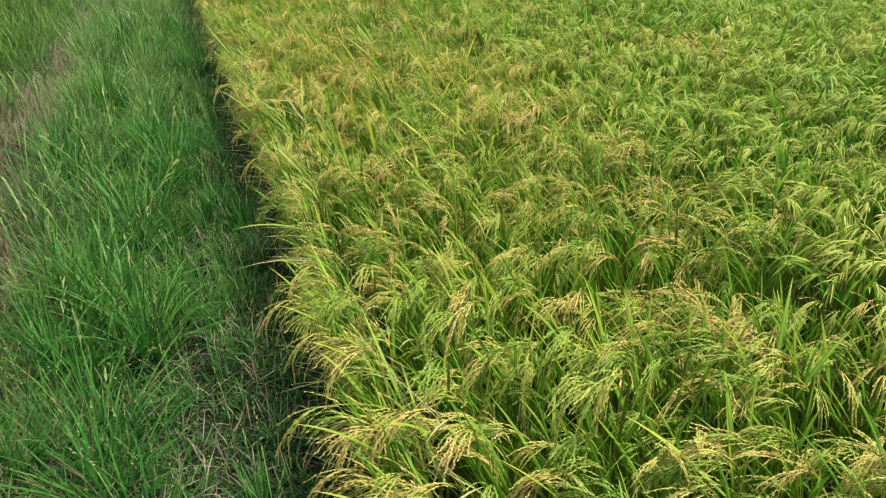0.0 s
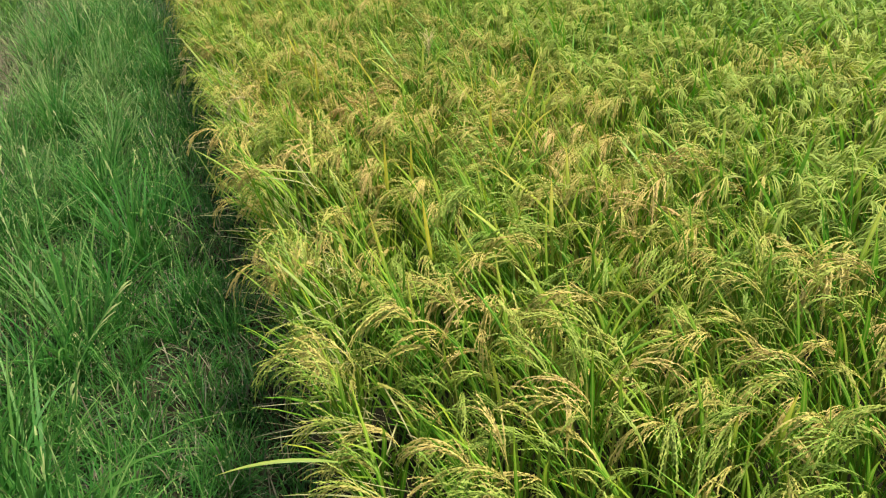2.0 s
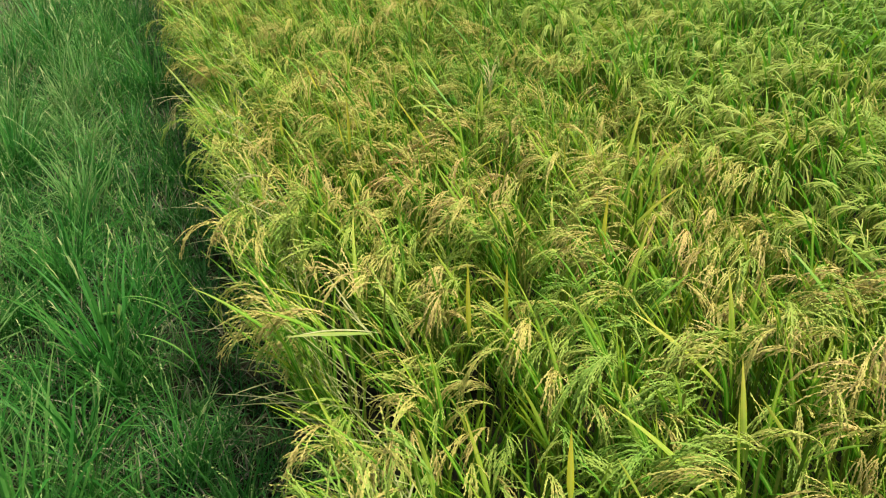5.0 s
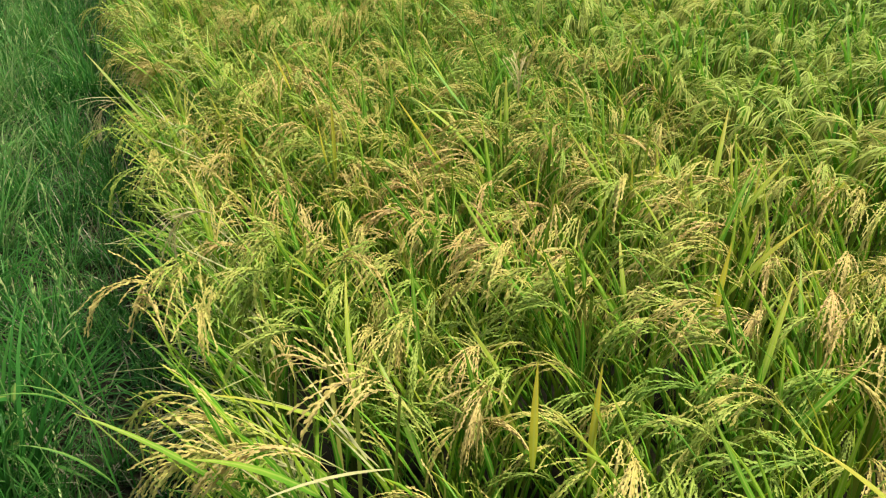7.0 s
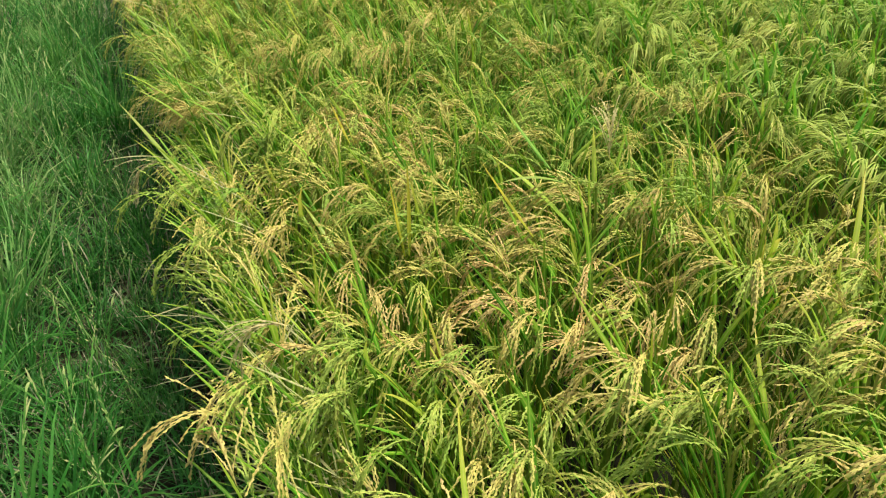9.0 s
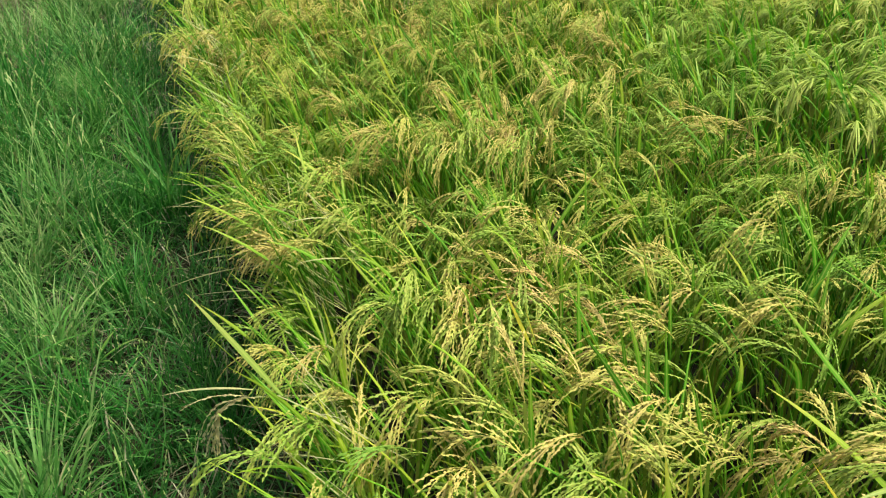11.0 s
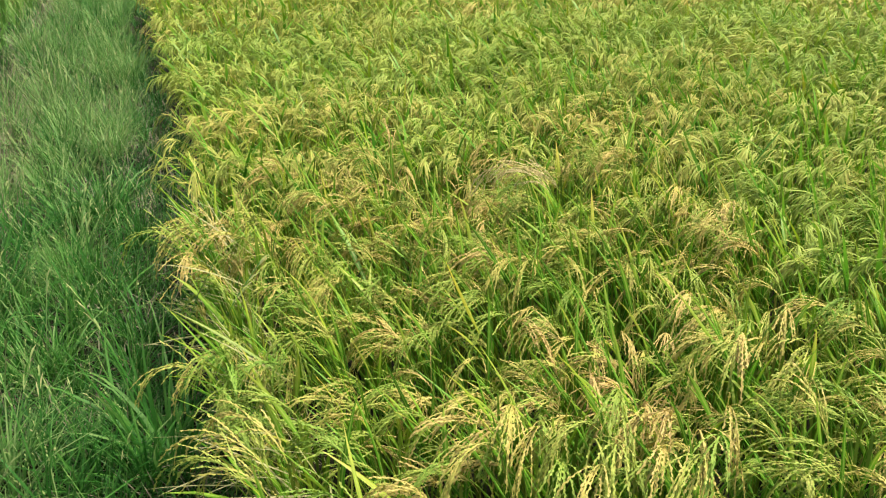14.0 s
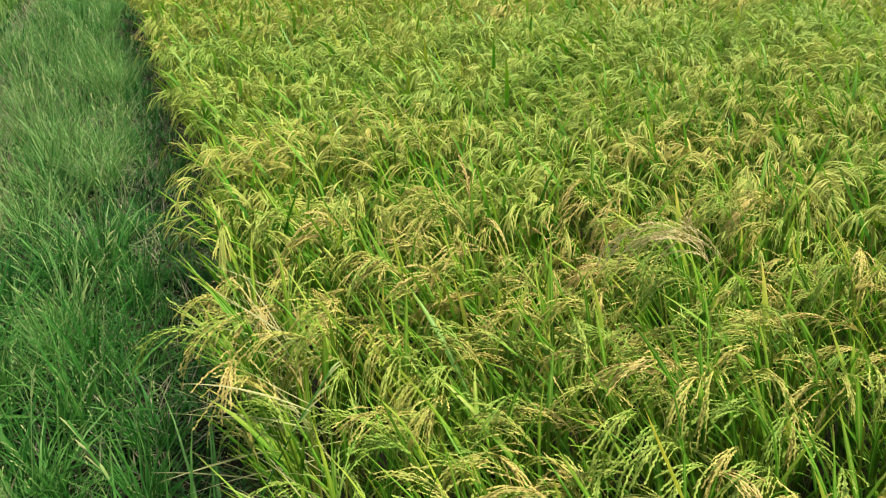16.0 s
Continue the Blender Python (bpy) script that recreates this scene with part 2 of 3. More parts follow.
def arcs(base, az, tilt, bend, length, steps, power=1.4, wobble=None):
    """Paths (N, steps + 1, 3) that leave base at tilt from upright towards az and bend over by bend."""
    s = np.linspace(0, 1, steps + 1)[None, :]
    th = tilt[:, None] + bend[:, None] * s ** power
    a = az[:, None] + (0 if wobble is None else wobble[:, None] * s)
    d = np.stack([np.sin(th) * np.cos(a), np.sin(th) * np.sin(a), np.cos(th)], -1) * (length / steps)[:, None, None]
    p = np.cumsum(d, axis=1) - d[:, :1]
    return base[:, None, :] + p


def taper(n, steps, width, grow=0.25):
    s = np.linspace(0, 1, steps + 1)[None, :]
    shape = np.minimum(0.45 + s / grow * 0.55, 1.0) * np.maximum(1 - ((s - 0.25).clip(0) / 0.75) ** 2.0, 0.04)
    return width[:, None] * 0.5 * shape * np.ones((n, 1))


# ---- rice ----
def panicle(rng, neck, az, start, bend, length, detail):
    """A drooping head of rice: the rachis, its branches and, close by, every grain."""
    g = Geo()
    steps = (8, 5, 5, 3)[2 - detail]
    rach = arcs(neck[None], np.array([az]), np.array([start]), np.array([bend]), np.array([length]), steps, 1.0)
    if detail > 0:
        strips(g, rach, taper(1, steps, np.array([0.0030])))
    n_br = (12, 12, 9, 7)[2 - detail]
    at = np.sort(rng.uniform(0.02, 0.9, n_br))
    at[-1] = 1.0
    r = rach[0]
    pos = np.stack([np.interp(at * steps, np.arange(steps + 1), r[:, k]) for k in range(3)], -1)
    tan = unit(np.stack([np.interp(at * steps, np.arange(steps + 1), np.gradient(r[:, k])) for k in range(3)], -1))
    d = unit(tan + rng.normal(0, 0.17, (n_br, 3)))
    bl = rng.uniform(0.09, 0.135, n_br) * (1 - 0.3 * at)
    m = (14, 6, 3, 2)[2 - detail]
    pts = [pos]
    drop = rng.uniform(0.7, 1.9, (n_br, 1))
    for k in range(m):
        d = unit(d + np.array([0, 0, -1]) * drop / m)
        pts.append(pts[-1] + d * (bl / m)[:, None])
    path = np.stack(pts, 1)
    if detail < 2:
        # further off the grains of a branch run together
        half = np.full((n_br, m + 1), (0.0018, 0.0029, 0.0043)[1 - detail]) * rng.uniform(0.8, 1.25, (n_br, 1))
        half[:, 0] *= 0.5
        half[:, 1::2] *= 1.25
        half[:, -1] *= 0.4
        strips(g, path, half, twist=rng.uniform(-1.0, 1.0, n_br))
    else:
        strips(g, path[:, ::2], np.full((n_br, m // 2 + 1), 0.0008))
        tang = unit(np.gradient(path, axis=1))[:, 1:]
        p = path[:, 1:].reshape(-1, 3)
        t = tang.reshape(-1, 3)
        k = len(p)
        perp = unit(np.array([0, 0, 1.0]) - t * t[:, 2:] + rng.normal(0, 0.65, (k, 3)))
        flip = np.where(np.arange(k) % 2, 1.0, -1.0)[:, None]
        axis = unit(t + 0.22 * np.cross(t, perp) * flip)
        size = rng.uniform(0.0094, 0.0114, k)[:, None]
        wide = size * 0.23
        side = unit(np.cross(axis, perp))
        up = np.cross(side, axis)
        c = p + axis * size * 0.45
        v = np.stack([p, c + side * wide - up * wide * 0.5, p + axis * size, c - side * wide - up * wide * 0.5], 1)
        f = np.array([[0, 1, 2], [0, 2, 3]])
        g.add(v, tris=(f[None] + (np.arange(k) * 4)[:, None, None]).reshape(-1, 3), along=rng.uniform(0, 1, (k, 1)) * np.ones((1, 4)))
    return g


def rice_hill(rng, detail, edge=False):
    """One planted hill: culms, lower leaves, flag leaves and heads, base at the origin."""
    n = int(rng.integers(12, 15)) if detail > 0 else 11 + min(detail, 0) * 3
    az = rng.uniform(0, 2 * np.pi, n)
    if edge:
        az = np.where(rng.random(n) < 0.5, np.pi + rng.normal(0, 0.7, n), az)
    out = np.stack([np.cos(az), np.sin(az)], -1)
    lean = rng.uniform(0.03, 0.18, n) + (0.05 if edge else 0.0) * (out[:, 0] < 0)
    base = np.concatenate([out * rng.uniform(0.01, 0.045, (n, 1)), np.zeros((n, 1))], 1)
    height = rng.uniform(0.60, 0.74, n)
    steps = 4 if detail == 2 else 2
    culm = arcs(base, az, lean * 0.5, lean, height, steps)
    culms, foliage, flags, heads = Geo(), Geo(), [], []
    shown = culm if detail > 0 else culm[::4]
    strips(culms, shown, np.full((len(shown), steps + 1), 0.0034 if detail == 2 else 0.0036))
    # lower leaves, upright among the culms
    k = (54, 26, 9, 8)[2 - detail]
    who = rng.integers(0, n, k)
    frac = rng.uniform(0.02, 0.86, k)
    foot = np.stack([np.stack([np.interp(f * steps, np.arange(steps + 1), culm[w, :, c]) for c in range(3)]) for w, f in zip(who, frac)])
    blown = rng.random(k) < 0.6
    la = np.where(blown, WIND + rng.normal(0, 0.6, k), az[who] + rng.normal(0, 0.9, k))
    seg = (5, 3, 3, 2)[2 - detail]
    ll = rng.uniform(0.22, 0.37, k)
    path = arcs(foot, la, rng.uniform(0.05, 0.32, k) + 0.22 * blown, rng.uniform(0.1, 0.75, k), ll, seg, wobble=rng.normal(0, 0.3, k))
    strips(foliage, path, taper(k, seg, rng.uniform(0.007, 0.014, k) * (1.0, 1.2, 1.8, 2.3)[2 - detail]), fold=0.35 if detail == 2 else 0.0, twist=rng.normal(0, 0.6, k))
    # flag leaves
    hill_az = WIND + rng.normal(0, 0.65)
    k = (4, 4, 2, 1)[2 - detail]
    for i in range(k):
        w = int(rng.integers(0, n))
        a = az[w] + rng.normal(0, 0.7)
        if rng.random() < 0.7:
            a = WIND + rng.normal(0, 0.6)
        g = Geo()
        seg = (7, 4, 3, 2)[2 - detail]
        one = np.ones(1)
        path = arcs(culm[w, -1:] * np.array([1, 1, 0.92]), a * one, rng.uniform(0.15, 0.65) * one, rng.uniform(0.0, 0.6) * one, rng.uniform(0.17, 0.28) * one, seg, wobble=rng.normal(0, 0.25) * one)
        strips(g, path, taper(1, seg, rng.uniform(0.009, 0.0145) * (1.0, 1.2, 1.7, 2.1)[2 - detail] * one), fold=0.3 if detail == 2 else 0.0, twist=rng.normal(0, 0.7) * one)
        flags.append(g)
    if detail > 0 and rng.random() < 0.16:
        g = Geo()
        one = np.ones(1)
        path = arcs(culm[0, -1:] * np.array([1, 1, 0.9]), (WIND + rng.normal(0, 0.8)) * one, rng.uniform(0.35, 0.9) * one, rng.uniform(0.1, 0.7) * one, rng.uniform(0.24, 0.33) * one, 8)
        strips(g, path, taper(1, 8, rng.uniform(0.011, 0.016) * one), fold=0.2, twist=rng.normal(0, 0.5) * one)
        flags.append(g)
    # heads, most of them hanging to one side
    for i in range(n - 2 if detail > 0 else n):
        a = az[i] + rng.normal(0, 0.5)
        if rng.random() < 0.85:
            a = hill_az + rng.normal(0, 0.4)
        heads.append(panicle(rng, culm[i, -1], a, rng.uniform(0.1, 0.4), rng.uniform(1.5, 2.4), rng.uniform(0.14, 0.20), detail))
    return culms, foliage, flags, heads


def rice_plant(rng, edge, detail, label):
    plant = new("rice_plant")
    culms, foliage, flags, heads = rice_hill(rng, detail, edge)
    if edge:
        k = 32
        dry = Geo()
        path = arcs(np.stack([rng.normal(0, 0.03, k), rng.normal(0, 0.05, k), rng.uniform(0.14, 0.66, k)], -1), np.pi + rng.normal(0, 0.6, k), rng.uniform(0.4, 1.35, k), rng.uniform(-0.1, 0.35, k),
                    rng.uniform(0.14, 0.37, k), 6)
        strips(dry, path, taper(k, 6, rng.uniform(0.0025, 0.0068, k)), fold=0.3, twist=rng.normal(0, 0.5, k))
        tagged(part("dry_foliage", dry, DRY, plant, "pale dry leaves leaning out over the bund"), kind="stuff")
    tagged(part("stem", culms, CULM, plant), kind="stuff")
    tagged(part("foliage", foliage, LEAF, plant), kind="stuff")
    for g in flags:
        part("flag_leaf", g, FLAG, plant)
    for g in heads:
        part("panicle", g, GRAIN, plant)
    return tagged(plant, label, "rice plant", "rice hills along the bund")


def soil_height(x, y):
    """Paddy soil at 0, the grass bund beside it, a shallow dip towards the next field."""
    r = from_edge(x, y)
    s = 1 / (1 + np.exp(np.clip((r - 0.27) / 0.05, -60, 60)))
    bump = 0.035 * np.sin(2.1 * x + 0.7 * y) * np.sin(1.3 * y + 0.4) + 0.02 * np.sin(5.3 * y + 3.1 * x)
    dip = 0.10 / (1 + np.exp(np.clip((r + 1.9) / 0.15, -60, 60)))
    return s * (BUND_TOP - dip + bump) + 0.008 * np.sin(9 * x) * np.sin(8 * y)


def edge_x(y):
    """The first row of hills wanders, and swings towards the bund further on."""
    return 0.26 + np.interp(y, (1.5, 3.0, 3.7, 4.4, 5.4, 6.2, 6.9, 7.6, 8.2, 9.6, 10.6, 14.0, 30.0), (0.32, 0.31, 0.34, 0.27, 0.23, 0.27, 0.21, 0.16, 0.09, 0.12, 0.07, -0.14, -1.0))


def from_edge(x, y):
    """x measured along with the crop's edge, so that bund, grass and step follow it."""
    return x - (edge_x(y) - EDGE)


# ---- ground ----
def ground():
    near_x, near_y = np.arange(-4, 3.01, 0.1), np.arange(-3, 20.01, 0.2)
    xs = np.concatenate([[-2500, -600, -150, -40, -12, -6], near_x, [5, 9, 16, 40, 150, 600, 2500]])
    ys = np.concatenate([[-2500, -600, -150, -40, -12, -6], near_y, [24, 40, 150, 600, 2500]])
    gx, gy = np.meshgrid(xs, ys, indexing="ij")
    gz = soil_height(gx, gy)
    i = np.arange(gx.size).reshape(gx.shape)
    quads = np.stack([i[:-1, :-1], i[1:, :-1], i[1:, 1:], i[:-1, 1:]], -1)
    g = Geo().add(np.stack([gx, gy, gz], -1), quads)
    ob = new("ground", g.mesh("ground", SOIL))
    return tagged(ob, "dark moist soil of a paddy field and its earthen bund", "ground", kind="structure")


ground()


# ---- the crop ----
def hill_places():
    rng = np.random.default_rng(5)
    found = []
    for y in np.arange(-0.4, 18.0, SPACING):
        x = float(edge_x(y))
        while x < min(9.5, 2.0 + (y + 0.5) * 1.15):
            found.append((x + rng.normal(0, 0.02), y + (0.5 * SPACING if int(round((x - EDGE) / SPACING)) % 2 else 0) * 0.4 + rng.normal(0, 0.02)))
            x += SPACING
    near = len(found)
    # the rest of the field, planted the same way but drawn more thinly
    for y in np.arange(-6.0, 24.0, 0.32):
        for x in np.arange(float(edge_x(y)), 13.0, 0.32):
            if not (-0.4 <= y < 18.0 and x < min(9.5, 2.0 + (y + 0.5) * 1.15)):
                found.append((x + rng.normal(0, 0.04), y + rng.normal(0, 0.04)))
    return np.array(found), near, rng


PLANTS = []


def crop():
    places, near, rng = hill_places()
    wide = np.arange(len(places)) >= near
    inner = ~wide & (places[:, 0] < 2.15) & (places[:, 1] > 0.4) & (places[:, 1] < 8.6)
    first = places[:, 0] < edge_x(places[:, 1]) + 0.1
    kinds = [(0, 5, True, 2), (5, 19, False, 2)]
    protos = [rice_plant(np.random.default_rng(100 + i), edge, detail,
                         "edge rice plant with dry leaves and drooping heads over grass" if edge else "ripening rice plant with drooping yellow-green grain heads")
              for a, b, edge, detail in kinds for i in range(a, b)]
    used = set()
    for (x, y), at_edge in zip(places[inner], first[inner]):
        a, b, *_ = kinds[0 if at_edge else 1]
        i = int(rng.integers(a, b))
        m = pose(x, y, float(soil_height(x, y)), 0, 0, rng.uniform(-28, 28)) @ Matrix.Scale(rng.uniform(0.90, 1.09), 4)
        if i in used:
            PLANTS.append(copy_thing(protos[i], m))
        else:
            protos[i].matrix_basis = m
            used.add(i)
            PLANTS.append(protos[i])
    middle = ~inner & ~wide & (places[:, 0] < 3.5) & (places[:, 1] < 10.0)
    coarse = wide | (places[:, 0] > 5.8) | (places[:, 1] > 12.5)
    for detail, pick, name in ((1, middle, "rice_crop"), (0, ~inner & ~middle & ~coarse, "rice_crop_beyond"), (-1, coarse, "rice_crop_far")):
        kinds = [rice_hill(np.random.default_rng(400 + 50 * detail + i), detail) for i in range(14)]
        flat = []
        for culms, foliage, flags, heads in kinds:
            fl, hd = Geo(), Geo()
            for g in flags:
                fl.merge(g.arrays())
            for g in heads:
                hd.merge(g.arrays())
            flat.append((culms.arrays(), foliage.arrays(), fl.arrays(), hd.arrays()))
        sums = [Geo() for _ in range(4)]
        for x, y in places[pick]:
            k = int(rng.integers(0, len(flat)))
            m = np.array(pose(x, y, float(soil_height(x, y)), 0, 0, rng.uniform(-30, 30)) @ Matrix.Scale(rng.uniform(0.92, 1.09), 4) @ Matrix.Diagonal((1.3, 1.3, 1.0, 1.0) if x > 9.5 or y < 0 or x > 2.2 + (y + 0.5) * 1.15 else (1.0, 1.0, 1.0, 1.0)))
            for total, one in zip(sums, flat[k]):
                total.merge(one, m)
        crop_ob = tagged(new(name), "dense ripening rice crop with drooping yellow-green heads", "rice crop", kind="stuff")
        for pname, g, mat in (("culms", sums[0], CULM), ("leaves", sums[1], LEAF), ("flag_leaves", sums[2], FLAG), ("panicles", sums[3], GRAIN)):
            tagged(part(pname, g, mat, crop_ob), kind="stuff")


crop()


def on_nearest_plant(name, geo, material, foot, label):
    """Hangs a blade or head, built in place, on the plant whose base is nearest to its foot."""
    plant = min(PLANTS, key=lambda o: (o.matrix_basis.translation.xy - Vector(foot[:2])).length)
    part(name, Geo().merge(geo.arrays(), np.array(plant.matrix_basis.inverted())), material, plant, label)


def long_blade(foot, tip, width, material, label, sag=0.03):
    """A conspicuous blade from its foot to its tip, bowed upwards by sag."""
    foot, tip = np.array(foot), np.array(tip)
    t = np.linspace(0, 1, 9)[:, None]
    path = foot + (tip - foot) * t + np.array([0, 0, 1]) * (4 * sag * t * (1 - t))
    g = Geo()
    strips(g, path[None], taper(1, 8, np.array([0.8 * width])), fold=0.35, twist=np.array([0.3]))
    on_nearest_plant("flag_leaf", g, material, foot, label)


def odd_head(neck, az, start, bend, length, seed, label):
    on_nearest_plant("panicle", panicle(np.random.default_rng(seed), np.array(neck), az, start, bend, length, 2), HUSK, neck, label)


def landmarks():
    pale, green, gold = "long pale yellow-green leaf blade", "long upright green leaf blade", "long golden yellow leaf blade"
    for foot, tip, width, material, label, sag in (
            ((0.57, 3.62, 0.88), (0.37, 3.61, 0.92), 0.016, PALE, pale, 0.005),
            ((0.31, 5.55, 0.76), (0.17, 5.65, 0.96), 0.017, PALE, pale, 0.005),
            ((0.40, 2.28, 0.78), (0.16, 2.28, 0.81), 0.014, PALE, pale, 0.02),
            ((0.42, 2.12, 0.72), (0.14, 2.22, 0.68), 0.007, DRY, pale, 0.02),
            ((0.48, 2.93, 0.76), (0.35, 3.04, 0.89), 0.015, PALE, pale, 0.01),
            ((0.30, 3.98, 0.62), (0.15, 3.88, 1.02), 0.015, PALE, pale, 0.01),
            ((0.26, 5.46, 0.86), (0.10, 5.52, 0.84), 0.006, DRY, pale, 0.01),
            ((0.44, 6.28, 0.60), (0.03, 6.44, 0.49), 0.006, DRY, pale, 0.03),
            ((0.44, 6.33, 0.62), (0.10, 6.50, 0.55), 0.005, DRY, pale, 0.03),
            ((0.40, 7.15, 0.72), (0.17, 7.28, 0.86), 0.012, PALE, pale, 0.01),
            ((0.36, 7.62, 0.74), (0.10, 7.72, 0.80), 0.007, DRY, pale, 0.02),
            ((1.25, 5.13, 0.82), (1.15, 5.28, 0.98), 0.015, FLAG, green, 0.0),
            ((1.08, 4.86, 0.78), (0.97, 4.94, 0.96), 0.014, GOLD, gold, 0.0),
            ((1.16, 4.89, 0.90), (1.00, 4.89, 0.92), 0.014, PALE, pale, 0.015),
            ((1.13, 5.62, 0.85), (1.06, 5.67, 0.88), 0.009, PALE, pale, 0.0),
            ((1.13, 5.95, 0.76), (1.11, 5.95, 1.00), 0.020, FLAG, green, 0.0),
            ((1.36, 4.01, 0.68), (1.34, 3.97, 0.95), 0.020, GOLD, gold, 0.0),
            ((0.87, 3.80, 0.68), (0.86, 3.79, 0.92), 0.020, GOLD, gold, 0.0),
            ((0.96, 3.77, 0.68), (0.95, 3.75, 0.92), 0.016, GOLD, gold, 0.0),
            ((0.80, 4.97, 0.72), (0.80, 4.97, 0.97), 0.020, GOLD, gold, 0.0),
            ((0.79, 4.97, 0.72), (0.75, 4.95, 0.95), 0.016, GOLD, gold, 0.0),
            ((0.85, 3.14, 0.74), (0.81, 3.09, 0.98), 0.019, GOLD, gold, 0.0),
            ((0.91, 7.05, 0.78), (0.84, 7.11, 0.97), 0.015, GOLD, gold, 0.0),
            ((0.77, 5.44, 0.84), (0.73, 5.48, 0.95), 0.012, GOLD, gold, 0.0),
            ((0.79, 5.46, 0.82), (0.76, 5.46, 0.93), 0.012, GOLD, gold, 0.0)):
        long_blade(foot, tip, width, material, label, sag)
    odd_head((1.41, 5.10, 0.84), 1.4, 0.1, 0.5, 0.12, 71, "dry pale upright grain head")
    odd_head((0.44, 4.50, 0.90), 2.9, 0.9, 2.1, 0.12, 72, "dry tan grain head hanging straight down")
    odd_head((0.26, 5.46, 0.84), 3.0, 1.0, 1.9, 0.09, 75, "orange-tan grain head hanging over the bund")
    # one big tuft of dry heads arching together
    for k in range(4):
        odd_head((1.40 + 0.02 * math.sin(2.1 * k), 7.72 + 0.03 * math.cos(2.1 * k), 0.87), 2.38 + 0.09 * k, 0.32 + 0.03 * (k % 3), 1.6 + 0.1 * (k % 4), 0.22 + 0.02 * k, 73 + 3 * k, "large pale dry arching grain head")


landmarks()


# ---- the grass bund ----
def scatter(rng, n, x0, x1, y0, y1):
    x, y = rng.uniform(x0, x1, n), rng.uniform(y0, y1, n)
    x = x + edge_x(y) - EDGE
    return np.stack([x, y, soil_height(x, y) - 0.005], -1)


def strip_x(y):
    """The middle of the dry trodden strip between the bund grass and the next field."""
    return np.interp(y, (2.0, 3.5, 5.5, 8.0, 10.0, 14.0, 17.5, 30.0), (-0.74, -0.90, -1.14, -1.14, -1.02, -1.24, -1.46, -2.20))


